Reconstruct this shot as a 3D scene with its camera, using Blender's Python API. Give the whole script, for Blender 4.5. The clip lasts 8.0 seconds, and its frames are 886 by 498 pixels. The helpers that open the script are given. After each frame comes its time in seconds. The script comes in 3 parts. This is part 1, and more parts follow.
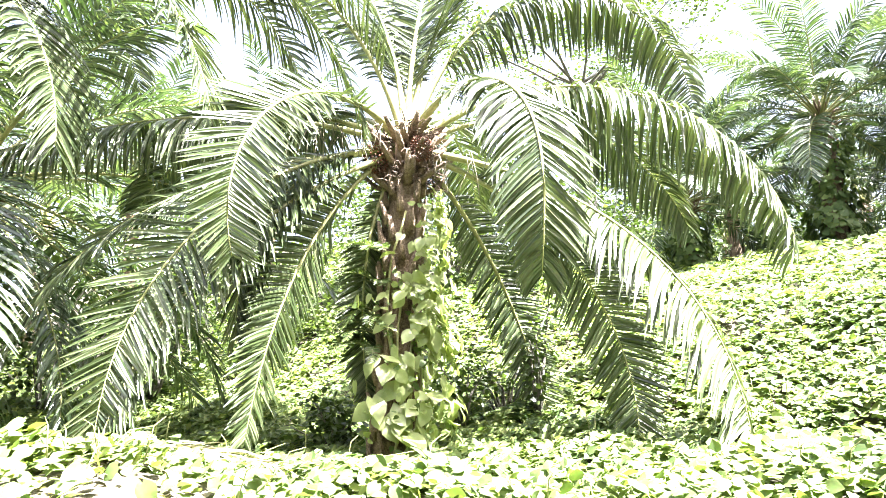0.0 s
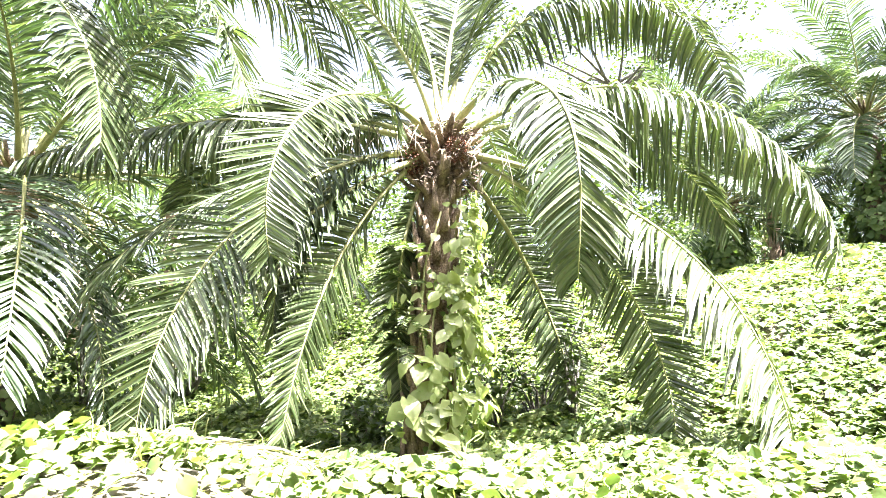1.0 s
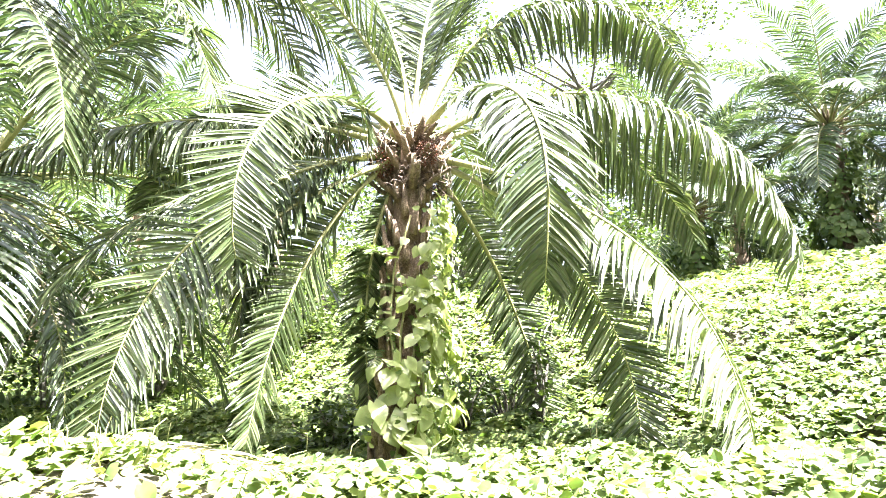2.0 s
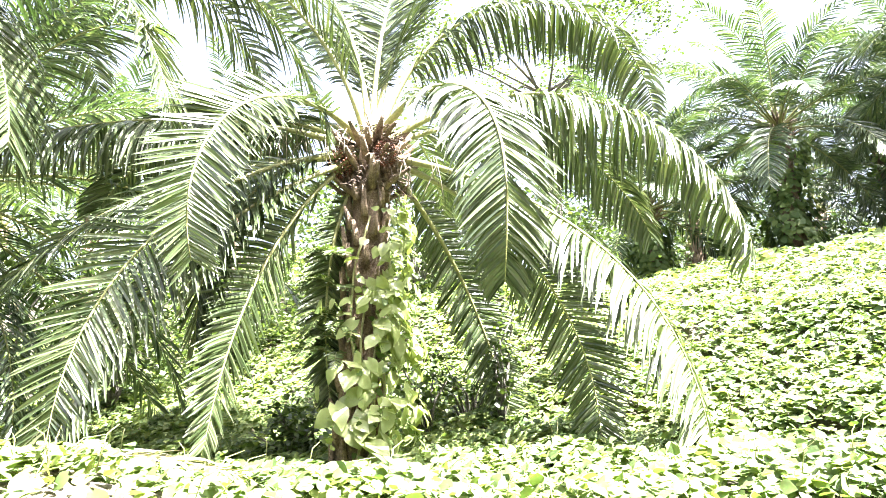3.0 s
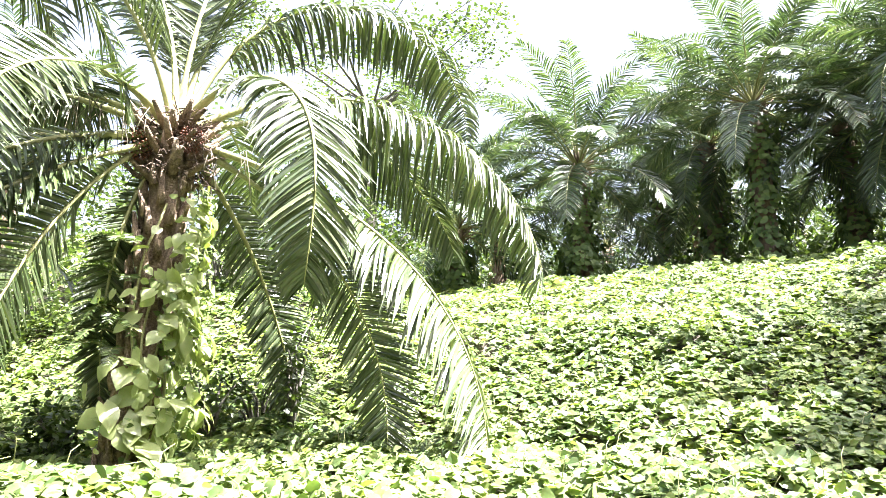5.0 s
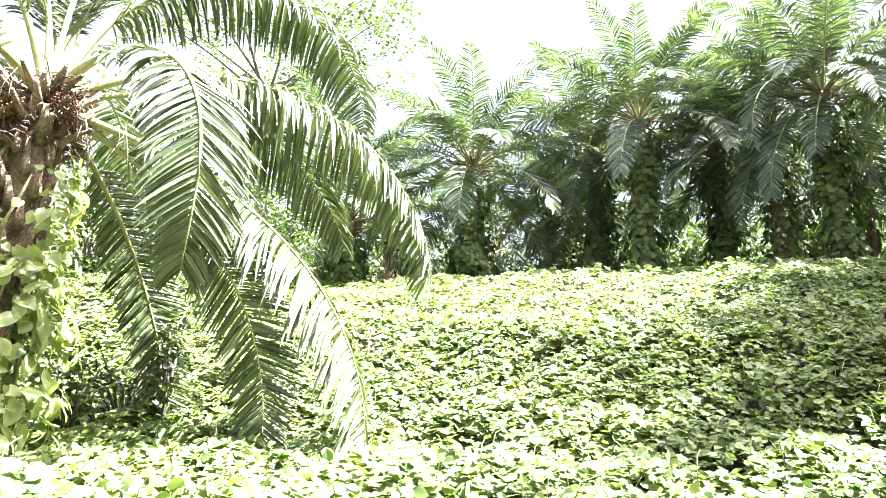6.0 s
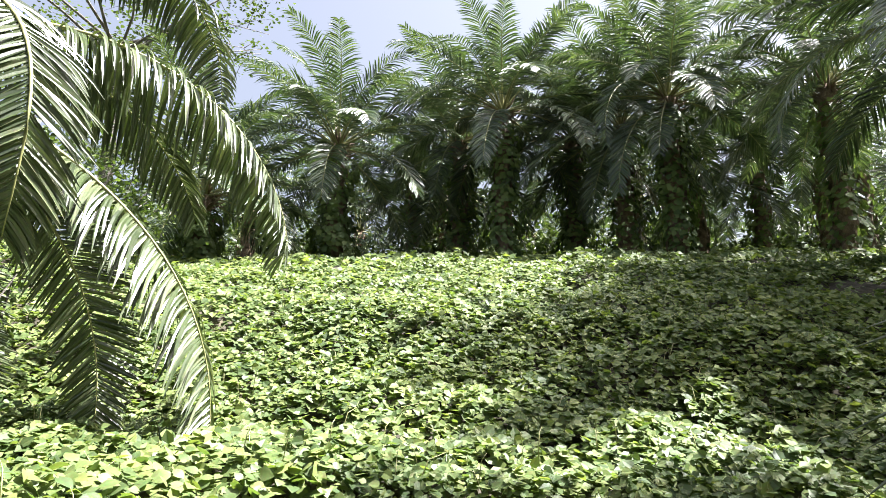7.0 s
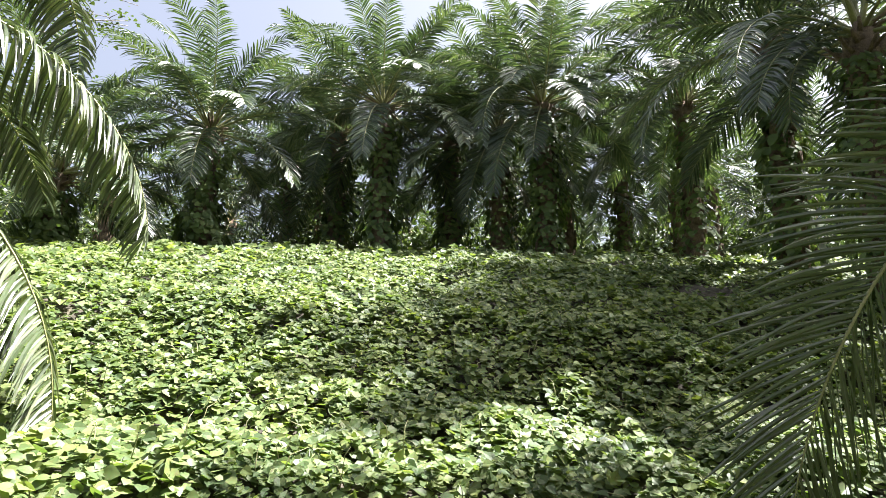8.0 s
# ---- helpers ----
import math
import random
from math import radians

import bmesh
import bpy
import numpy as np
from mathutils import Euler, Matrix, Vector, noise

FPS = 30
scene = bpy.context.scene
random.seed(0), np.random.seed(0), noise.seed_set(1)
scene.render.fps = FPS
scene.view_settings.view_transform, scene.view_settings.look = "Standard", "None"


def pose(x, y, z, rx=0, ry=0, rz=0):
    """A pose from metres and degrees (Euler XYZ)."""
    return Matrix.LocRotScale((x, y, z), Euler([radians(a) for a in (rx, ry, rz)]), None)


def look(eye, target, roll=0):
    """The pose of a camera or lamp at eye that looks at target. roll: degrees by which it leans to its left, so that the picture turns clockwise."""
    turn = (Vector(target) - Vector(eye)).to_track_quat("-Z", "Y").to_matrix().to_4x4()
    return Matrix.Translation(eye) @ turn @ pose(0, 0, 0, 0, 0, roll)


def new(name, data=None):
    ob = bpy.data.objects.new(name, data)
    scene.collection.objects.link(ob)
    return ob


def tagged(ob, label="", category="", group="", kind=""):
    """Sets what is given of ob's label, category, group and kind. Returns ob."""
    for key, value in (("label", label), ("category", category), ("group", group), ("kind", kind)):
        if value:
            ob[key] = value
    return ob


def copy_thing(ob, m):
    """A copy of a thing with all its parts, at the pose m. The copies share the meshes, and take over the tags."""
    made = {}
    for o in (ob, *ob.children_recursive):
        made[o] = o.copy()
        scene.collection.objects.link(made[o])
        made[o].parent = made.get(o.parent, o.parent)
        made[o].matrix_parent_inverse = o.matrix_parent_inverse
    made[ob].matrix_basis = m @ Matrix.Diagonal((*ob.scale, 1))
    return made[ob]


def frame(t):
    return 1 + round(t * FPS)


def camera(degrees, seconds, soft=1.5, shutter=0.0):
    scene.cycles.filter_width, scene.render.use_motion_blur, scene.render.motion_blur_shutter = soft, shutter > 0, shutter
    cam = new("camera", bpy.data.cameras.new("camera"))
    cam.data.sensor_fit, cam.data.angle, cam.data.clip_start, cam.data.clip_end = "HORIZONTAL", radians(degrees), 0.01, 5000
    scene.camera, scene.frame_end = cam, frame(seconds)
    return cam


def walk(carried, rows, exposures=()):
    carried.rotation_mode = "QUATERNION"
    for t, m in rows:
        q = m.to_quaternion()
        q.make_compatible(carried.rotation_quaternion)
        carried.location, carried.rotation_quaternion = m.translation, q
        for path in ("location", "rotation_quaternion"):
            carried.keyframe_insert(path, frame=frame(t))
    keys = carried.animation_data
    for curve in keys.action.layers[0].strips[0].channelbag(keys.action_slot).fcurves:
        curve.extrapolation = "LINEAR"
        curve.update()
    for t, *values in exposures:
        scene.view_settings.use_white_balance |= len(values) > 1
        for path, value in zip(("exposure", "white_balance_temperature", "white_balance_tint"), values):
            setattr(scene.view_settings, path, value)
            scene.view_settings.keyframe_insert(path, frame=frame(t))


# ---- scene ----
cam = camera(64.6, 8.0, soft=0.5)
PATH = [
    (0, (-0.088, 0.247, 0.497), (-0.062, 2.185, 0.989), -0.6),
    (0.5, (-0.102, 0.25, 0.492), (-0.106, 2.188, 0.984), -0.1),
    (1, (-0.107, 0.244, 0.496), (-0.174, 2.181, 0.991), 0.4),
    (1.5, (-0.095, 0.242, 0.498), (-0.15, 2.175, 1.008), -0.1),
    (1.7, (-0.078, 0.237, 0.504), (-0.11, 2.172, 1.008), 0.1),
    (2.8, (-0.062, 0.253, 0.493), (0.035, 2.186, 0.996), -0.8),
    (3, (-0.055, 0.252, 0.487), (0.063, 2.183, 0.996), -1.1),
    (3.5, (-0.045, 0.25, 0.487), (0.145, 2.173, 1.002), -0.8),
    (4, (-0.026, 0.25, 0.494), (0.332, 2.152, 1.0), -0.0),
    (4.5, (-0.01, 0.258, 0.487), (0.485, 2.126, 1.005), -0.2),
    (4.7, (0.002, 0.247, 0.47), (0.548, 2.098, 0.993), 0.0),
    (5.8, (0.066, 0.296, 0.484), (0.932, 2.02, 1.01), 0.8),
    (6, (0.064, 0.282, 0.49), (0.978, 1.983, 1.009), 1.2),
    (6.5, (0.088, 0.279, 0.485), (1.165, 1.885, 0.997), 1.3),
    (7, (0.114, 0.295, 0.474), (1.357, 1.788, 0.952), 0.6),
    (7.5, (0.139, 0.301, 0.468), (1.506, 1.683, 0.942), 0.5),
    (8, (0.155, 0.295, 0.468), (1.648, 1.542, 0.935), 0.3),
]
EXPOSURES = [(t, stops, 6250, 14) for t, stops in ((0.0, 4.3), (3.0, 4.35), (4.0, 4.05), (4.5, 3.75), (5.0, 3.9), (5.8, 4.4), (6.0, 4.3), (6.5, 3.33), (7.0, 2.75), (8.0, 2.72))]
walk(cam, [(t, look(eye, target, roll)) for t, eye, target, roll in PATH], EXPOSURES)

# ---- daylight ----
SUN_AZ, SUN_EL = 130.0, 60.0          # clockwise from +y, and above the horizon
world = bpy.data.worlds.new("sky")
scene.world = world
world.use_nodes = True
wn, wl = world.node_tree.nodes, world.node_tree.links
sky = wn.new("ShaderNodeTexSky")
sky.sky_type, sky.sun_disc = "NISHITA", False
sky.sun_elevation, sky.sun_rotation = radians(SUN_EL), radians(SUN_AZ)
sky.dust_density, sky.air_density = 8.0, 1.0
haze = wn.new("ShaderNodeHueSaturation")      # a milky tropical sky
haze.inputs["Saturation"].default_value, haze.inputs["Value"].default_value = 0.62, 1.0
wl.new(sky.outputs["Color"], haze.inputs["Color"])
wl.new(haze.outputs["Color"], wn["Background"].inputs["Color"])
wn["Background"].inputs["Strength"].default_value = 0.048
sun = new("sun", bpy.data.lights.new("sun", "SUN"))
sun.data.energy, sun.data.angle, sun.data.color = 5.0, radians(0.6), (1.0, 0.975, 0.95)
SUN_DIR = Vector((math.sin(radians(SUN_AZ)) * math.cos(radians(SUN_EL)), math.cos(radians(SUN_AZ)) * math.cos(radians(SUN_EL)), math.sin(radians(SUN_EL))))
sun.matrix_world = look(SUN_DIR * 60, (0, 0, 0))


# ---- materials ----
def mat(name):
    m = bpy.data.materials.new(name)
    m.use_nodes = True
    return m, m.node_tree.nodes, m.node_tree.links, m.node_tree.nodes["Principled BSDF"]


def ramp_node(nodes, stops):
    r = nodes.new("ShaderNodeValToRGB")
    while len(r.color_ramp.elements) < len(stops):
        r.color_ramp.elements.new(0.5)
    for e, (p, c) in zip(r.color_ramp.elements, stops):
        e.position, e.color = p, (*c, 1)
    return r


def leaf_material(name, dark, mid, light, rough=0.4, glow=0.35, brown=None, patch=6.0, gloss=0.6):
    """A leaf: colour varied leaf by leaf and in patches, gloss on top, light coming through."""
    m, n, l, bsdf = mat(name)
    geo = n.new("ShaderNodeNewGeometry")
    oi = n.new("ShaderNodeObjectInfo")
    coord = n.new("ShaderNodeTexCoord")
    noi = n.new("ShaderNodeTexNoise")
    noi.inputs["Scale"].default_value, noi.inputs["Detail"].default_value = patch, 3
    l.new(coord.outputs["Object"], noi.inputs["Vector"])
    add = n.new("ShaderNodeMath")
    add.operation = "MULTIPLY_ADD"
    l.new(geo.outputs["Random Per Island"], add.inputs[0])
    add.inputs[1].default_value = 0.6
    sub = n.new("ShaderNodeMath")
    sub.operation = "MULTIPLY_ADD"
    l.new(noi.outputs["Fac"], sub.inputs[0])
    sub.inputs[1].default_value = 0.55
    mul = n.new("ShaderNodeMath")
    mul.operation = "MULTIPLY_ADD"
    l.new(oi.outputs["Random"], mul.inputs[0])
    mul.inputs[1].default_value, mul.inputs[2].default_value = 0.1, -0.12
    l.new(mul.outputs[0], sub.inputs[2])
    l.new(sub.outputs[0], add.inputs[2])
    stops = [(0.1, dark), (0.5, mid), (0.9, light)] + ([(0.985, brown)] if brown else [])
    r = ramp_node(n, stops)
    l.new(add.outputs[0], r.inputs["Fac"])
    fine = n.new("ShaderNodeTexNoise")
    fine.inputs["Scale"].default_value, fine.inputs["Detail"].default_value = 45, 4
    l.new(coord.outputs["Object"], fine.inputs["Vector"])
    mixc = n.new("ShaderNodeMix")
    mixc.data_type, mixc.blend_type = "RGBA", "MULTIPLY"
    mixc.inputs["Factor"].default_value = 0.45
    l.new(r.outputs["Color"], mixc.inputs["A"])
    l.new(fine.outputs["Color"], mixc.inputs["B"])
    gain = n.new("ShaderNodeMix")
    gain.data_type, gain.blend_type = "RGBA", "MULTIPLY"
    gain.inputs["Factor"].default_value = 1.0
    gain.inputs["B"].default_value = (1.25, 1.25, 1.25, 1)
    l.new(mixc.outputs["Result"], gain.inputs["A"])
    colour = gain.outputs["Result"]
    l.new(colour, bsdf.inputs["Base Color"])
    bsdf.inputs["Roughness"].default_value = rough
    bsdf.inputs["Specular IOR Level"].default_value = gloss
    bump = n.new("ShaderNodeBump")
    bump.inputs["Strength"].default_value, bump.inputs["Distance"].default_value = 0.25, 0.004
    l.new(fine.outputs["Fac"], bump.inputs["Height"])
    l.new(bump.outputs["Normal"], bsdf.inputs["Normal"])
    tr = n.new("ShaderNodeBsdfTranslucent")
    warm = n.new("ShaderNodeMix")
    warm.data_type, warm.blend_type = "RGBA", "MULTIPLY"
    warm.inputs["Factor"].default_value = 1.0
    warm.inputs["B"].default_value = (1.35, 1.5, 0.6, 1)
    l.new(colour, warm.inputs["A"])
    l.new(warm.outputs["Result"], tr.inputs["Color"])
    mix = n.new("ShaderNodeMixShader")
    mix.inputs["Fac"].default_value = glow
    l.new(bsdf.outputs[0], mix.inputs[1])
    l.new(tr.outputs[0], mix.inputs[2])
    l.new(mix.outputs[0], n["Material Output"].inputs["Surface"])
    return m


def rough_material(name, a, b, c, scale=8.0, rough=0.85, bump=0.6, dist=0.01, stretch=(1, 1, 1)):
    """Bark, soil and other dull stuff: two scales of stain and a rough relief."""
    m, n, l, bsdf = mat(name)
    coord, mp = n.new("ShaderNodeTexCoord"), n.new("ShaderNodeMapping")
    mp.inputs["Scale"].default_value = stretch
    l.new(coord.outputs["Object"], mp.inputs["Vector"])
    big, small = n.new("ShaderNodeTexNoise"), n.new("ShaderNodeTexNoise")
    for t, s in ((big, scale), (small, scale * 9)):
        t.inputs["Scale"].default_value, t.inputs["Detail"].default_value = s, 6
        l.new(mp.outputs["Vector"], t.inputs["Vector"])
    mixf = n.new("ShaderNodeMath")
    mixf.operation = "MULTIPLY_ADD"
    mixf.inputs[1].default_value = 0.5
    half = n.new("ShaderNodeMath")
    half.operation = "MULTIPLY"
    half.inputs[1].default_value = 0.5
    l.new(small.outputs["Fac"], half.inputs[0])
    l.new(big.outputs["Fac"], mixf.inputs[0])
    l.new(half.outputs[0], mixf.inputs[2])
    r = ramp_node(n, [(0.32, a), (0.5, b), (0.7, c)])
    l.new(mixf.outputs[0], r.inputs["Fac"])
    l.new(r.outputs["Color"], bsdf.inputs["Base Color"])
    bsdf.inputs["Roughness"].default_value = rough
    bp = n.new("ShaderNodeBump")
    bp.inputs["Strength"].default_value, bp.inputs["Distance"].default_value = bump, dist
    l.new(small.outputs["Fac"], bp.inputs["Height"])
    l.new(bp.outputs["Normal"], bsdf.inputs["Normal"])
    return m


FROND = leaf_material("palm_leaflet", (0.015, 0.024, 0.008), (0.052, 0.073, 0.026), (0.14, 0.158, 0.085), 0.33, 0.12, (0.30, 0.25, 0.13), 1.2, 0.75)
FROND_FAR = leaf_material("palm_leaflet_in_grove", (0.014, 0.026, 0.011), (0.05, 0.08, 0.034), (0.14, 0.17, 0.09), 0.33, 0.2, (0.26, 0.22, 0.15), 0.8, 0.9)
DRY = leaf_material("dry_palm_leaflet", (0.06, 0.052, 0.032), (0.11, 0.095, 0.06), (0.18, 0.155, 0.10), 0.7, 0.25)
RACHIS = rough_material("palm_rachis", (0.13, 0.14, 0.045), (0.23, 0.23, 0.09), (0.34, 0.31, 0.16), 6, 0.45, 0.2, 0.003)
BARK = rough_material("palm_bark", (0.05, 0.035, 0.024), (0.17, 0.12, 0.08), (0.34, 0.25, 0.16), 7, 0.9, 1.0, 0.02)
FIBRE = rough_material("crown_fibre", (0.035, 0.024, 0.017), (0.11, 0.075, 0.05), (0.25, 0.18, 0.12), 14, 0.95, 1.0, 0.02)
SOIL = rough_material("soil_and_litter", (0.018, 0.014, 0.009), (0.04, 0.033, 0.02), (0.10, 0.085, 0.05), 1.6, 0.95, 0.8, 0.03)
COVER = leaf_material("creeper_leaf", (0.045, 0.078, 0.026), (0.12, 0.162, 0.052), (0.24, 0.275, 0.09), 0.5, 0.34, (0.50, 0.46, 0.06), 0.9, 0.28)
VINE = leaf_material("vine_leaf", (0.12, 0.16, 0.05), (0.26, 0.30, 0.12), (0.42, 0.45, 0.24), 0.32, 0.3, (0.45, 0.40, 0.08), 2.0)
IVY = leaf_material("stem_creeper_leaf", (0.05, 0.085, 0.03), (0.12, 0.17, 0.06), (0.22, 0.27, 0.10), 0.5, 0.26, None, 1.0, 0.3)
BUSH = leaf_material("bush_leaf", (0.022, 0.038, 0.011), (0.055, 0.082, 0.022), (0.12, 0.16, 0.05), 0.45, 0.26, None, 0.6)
WOOD = rough_material("tree_bark", (0.05, 0.045, 0.036), (0.12, 0.108, 0.09), (0.23, 0.21, 0.18), 5, 0.9, 0.7, 0.02)


# ---- mesh helpers ----
def mesh_object(name, verts, faces, material, parent=None, label="", smooth=True):
    me = bpy.data.meshes.new(name)
    me.from_pydata(verts, [], faces)
    me.materials.append(material)
    if smooth:
        me.polygons.foreach_set("use_smooth", [True] * len(me.polygons))
    me.update()
    ob = new(name, me)
    if parent is not None:
        ob.parent = parent
    if label:
        ob["label"] = label
    return ob


class Soup:
    """Gathers many small pieces for one mesh."""

    def __init__(self):
        self.v, self.f, self.n = [], [], 0

    def add(self, verts, faces):
        verts = np.asarray(verts, float)
        self.v.append(verts)
        self.f.extend([tuple(i + self.n for i in f) for f in faces])
        self.n += len(verts)

    def many(self, verts, faces):
        """verts: pieces x points x 3, all pieces with the same faces."""
        k, p = verts.shape[:2]
        self.v.append(verts.reshape(-1, 3))
        fa = np.asarray(faces)
        self.f.extend(map(tuple, (fa[None] + (np.arange(k) * p)[:, None, None] + self.n).reshape(-1, fa.shape[1]).tolist()))
        self.n += k * p

    def done(self, name, material, parent=None, label="", smooth=True):
        return mesh_object(name, np.concatenate(self.v).tolist(), self.f, material, parent, label, smooth)


def tube(soup, pts, radii, sides=7, flat=1.0):
    """A tapered tube along pts; flat squeezes its depth."""
    pts = np.asarray(pts, float)
    tan = np.gradient(pts, axis=0)
    tan /= np.linalg.norm(tan, axis=1)[:, None] + 1e-9
    ref = np.array([0.0, 0.0, 1.0]) if abs(tan[:, 2]).mean() < 0.9 else np.array([1.0, 0.0, 0.0])
    side = np.cross(tan, ref)
    side /= np.linalg.norm(side, axis=1)[:, None] + 1e-9
    up = np.cross(side, tan)
    ang = np.arange(sides) / sides * 2 * np.pi
    r = np.asarray(radii, float)[:, None, None]
    ring = pts[:, None] + r * (side[:, None] * np.cos(ang)[None, :, None] + flat * up[:, None] * np.sin(ang)[None, :, None])
    faces = []
    for i in range(len(pts) - 1):
        for j in range(sides):
            k = (j + 1) % sides
            faces.append((i * sides + j, i * sides + k, (i + 1) * sides + k, (i + 1) * sides + j))
    faces += [tuple(range(sides))[::-1], tuple((len(pts) - 1) * sides + j for j in range(sides))]
    soup.add(ring.reshape(-1, 3), faces)


def ground_z(x, y):
    """Height of the ground: a hollow where the camera stands, flat by the palm, a bank that climbs to the grove."""
    x, y = np.asarray(x, float), np.asarray(y, float)
    soft = lambda v, w: w * np.logaddexp(0, v / w)
    u = 0.72 * x + 0.69 * y
    bank = 0.55 * soft(u - 5.75, 0.35) - 0.25 * soft(u - 9.2, 0.6) - 0.26 * soft(u - 17.5, 0.6)
    back = 0.17 * soft(y - 7.0, 1.0) * (1 / (1 + np.exp((x - 2.5) / 0.8)))
    r = np.hypot(x, y - 0.2)
    edge = 2.95 + 1.3 / (1 + np.exp(-(np.degrees(np.arctan2(x, y)) - 22) / 4))
    fall = 1 / (1 + np.exp(-(r - edge) / 0.22))
    lump = 0.10 * np.sin(x * 1.3 + 1) * np.sin(y * 1.1 + 0.4) + 0.05 * np.sin(x * 2.9 + y * 1.7) + 0.035 * np.sin(x * 4.3 - y * 5.1)
    near = 0.10 * np.exp(-(((x + 2.2) / 1.3) ** 2 + ((y - 4.6) / 1.4) ** 2))
    return (0.03 + bank + back + lump + near) * fall - 0.95 * (1 - fall)


# ---- ground ----
def build_ground():
    """One sheet, fine near the camera and coarse out to the horizon."""
    half = np.concatenate([np.arange(0, 26, 0.28), np.geomspace(26.5, 1500, 26)])
    line = np.concatenate([-half[:0:-1], half])
    gx, gy = np.meshgrid(line, line + 6.0, indexing="ij")
    z = ground_z(np.clip(gx, -40, 40), np.clip(gy, -40, 46))
    verts = np.stack([gx, gy, z], -1).reshape(-1, 3)
    k = len(line)
    idx = np.arange(k * k).reshape(k, k)
    faces = np.stack([idx[:-1, :-1], idx[1:, :-1], idx[1:, 1:], idx[:-1, 1:]], -1).reshape(-1, 4)
    ob = mesh_object("ground", verts.tolist(), faces.tolist(), SOIL)
    return tagged(ob, "dark soil and leaf litter under creeping cover plants", "ground", kind="structure")


GROUND = build_ground()


# ---- creeper leaves on the ground ----
LEAF_SHAPE = np.array([(0.06, 0), (-0.04, 0.2), (0.16, 0.42), (0.5, 0.38), (1, 0), (0.5, -0.38), (0.16, -0.42), (-0.04, -0.2), (0.5, 0)])
SIMPLE_SHAPE = np.array([(0, 0), (0.38, 0.46), (1, 0), (0.38, -0.46)])
SIMPLE_FACES = [(0, 2, 1), (0, 3, 2)]
MID_SHAPE = np.array([(0.03, 0), (0.1, 0.36), (0.5, 0.4), (1, 0), (0.5, -0.4), (0.1, -0.36)])
MID_FACES = [(0, 3, 2, 1), (0, 5, 4, 3)]
LEAF_FACES = [(0, 8, 2), (0, 2, 1), (2, 8, 3), (3, 8, 4), (4, 8, 5), (5, 8, 6), (6, 8, 0), (6, 0, 7)]



def leaves(centres, size, rng, tilt=0.5, normal=None, fold=0.12, shape=LEAF_SHAPE):
    """Broad leaves at the given places: size in metres, tilt in radians about the level (or about normal)."""
    k = len(centres)
    turn = rng.uniform(0, 2 * np.pi, k)
    nrm = np.zeros((k, 3)) if normal is None else np.array(normal, float) * np.ones((k, 1))
    if normal is None:
        nrm[:, 2] = 1
    nrm = nrm + rng.normal(0, tilt, (k, 3))
    nrm /= np.linalg.norm(nrm, axis=1)[:, None]
    ax = np.stack([np.cos(turn), np.sin(turn), rng.normal(0, 0.3, k)], -1)
    ax -= (ax * nrm).sum(1)[:, None] * nrm
    ax /= np.linalg.norm(ax, axis=1)[:, None]
    sd = np.cross(nrm, ax)
    s = np.asarray(size) * rng.uniform(0.7, 1.25, k)
    p = shape[None] * np.ones((k, 1, 1))
    bend = -fold * (p[..., 0] ** 2) * 0.8 + fold * np.abs(p[..., 1]) * 1.2
    wide = rng.uniform(0.85, 1.15, k)[:, None]
    return centres[:, None] + s[:, None, None] * (p[..., :1] * ax[:, None] + (p[..., 1] * wide)[..., None] * sd[:, None] + bend[..., None] * nrm[:, None])


def canopy(x, y):
    """Height of the creeper carpet over the soil: hummocks and hollows at two sizes."""
    a = np.sqrt(np.abs(np.sin(x * 2.6 + 1.7 * np.sin(y * 1.3)) * np.sin(y * 3.3 + 1.3 * np.sin(x * 1.9 + 0.5))))
    b = np.sqrt(np.abs(np.sin(x * 8.1 + 2 * np.sin(y * 4.3)) * np.sin(y * 9.3 + 2 * np.sin(x * 3.7))))
    c = np.sin(x * 19 + 2 * np.sin(y * 11)) * np.sin(y * 17 + 2 * np.sin(x * 13))
    return (0.03 + 0.16 * a + 0.085 * b + 0.025 * c) * (1 - 0.75 * np.exp(-(((x + 0.6) / 0.6) ** 2 + ((y - 6.0) / 0.8) ** 2)))


def gap(x, y):
    """Where the creepers part and the dark soil shows, standing in for pockets of shade: hollows about a foot across.
    """
    g = np.sin(x * 5.3 + 2.1 * np.sin(y * 3.1 + 1)) * np.sin(y * 6.1 + 2.3 * np.sin(x * 2.7)) + 0.6 * np.sin(x * 11 + 2 * np.sin(y * 8)) * np.sin(y * 12 + 2 * np.sin(x * 9))
    return np.clip((g - 0.25) / 0.5, 0, 1)


def bare(x, y):
    """The trodden patch by the palm and a scar high on the bank, where little grows."""
    return 0.6 * np.exp(-(((x + 1.5) / 0.75) ** 2 + ((y - 4.0) / 1.2) ** 2)) + np.exp(-(((x - 10.9) / 0.9) ** 2 + ((y - 4.0) / 0.6) ** 2))


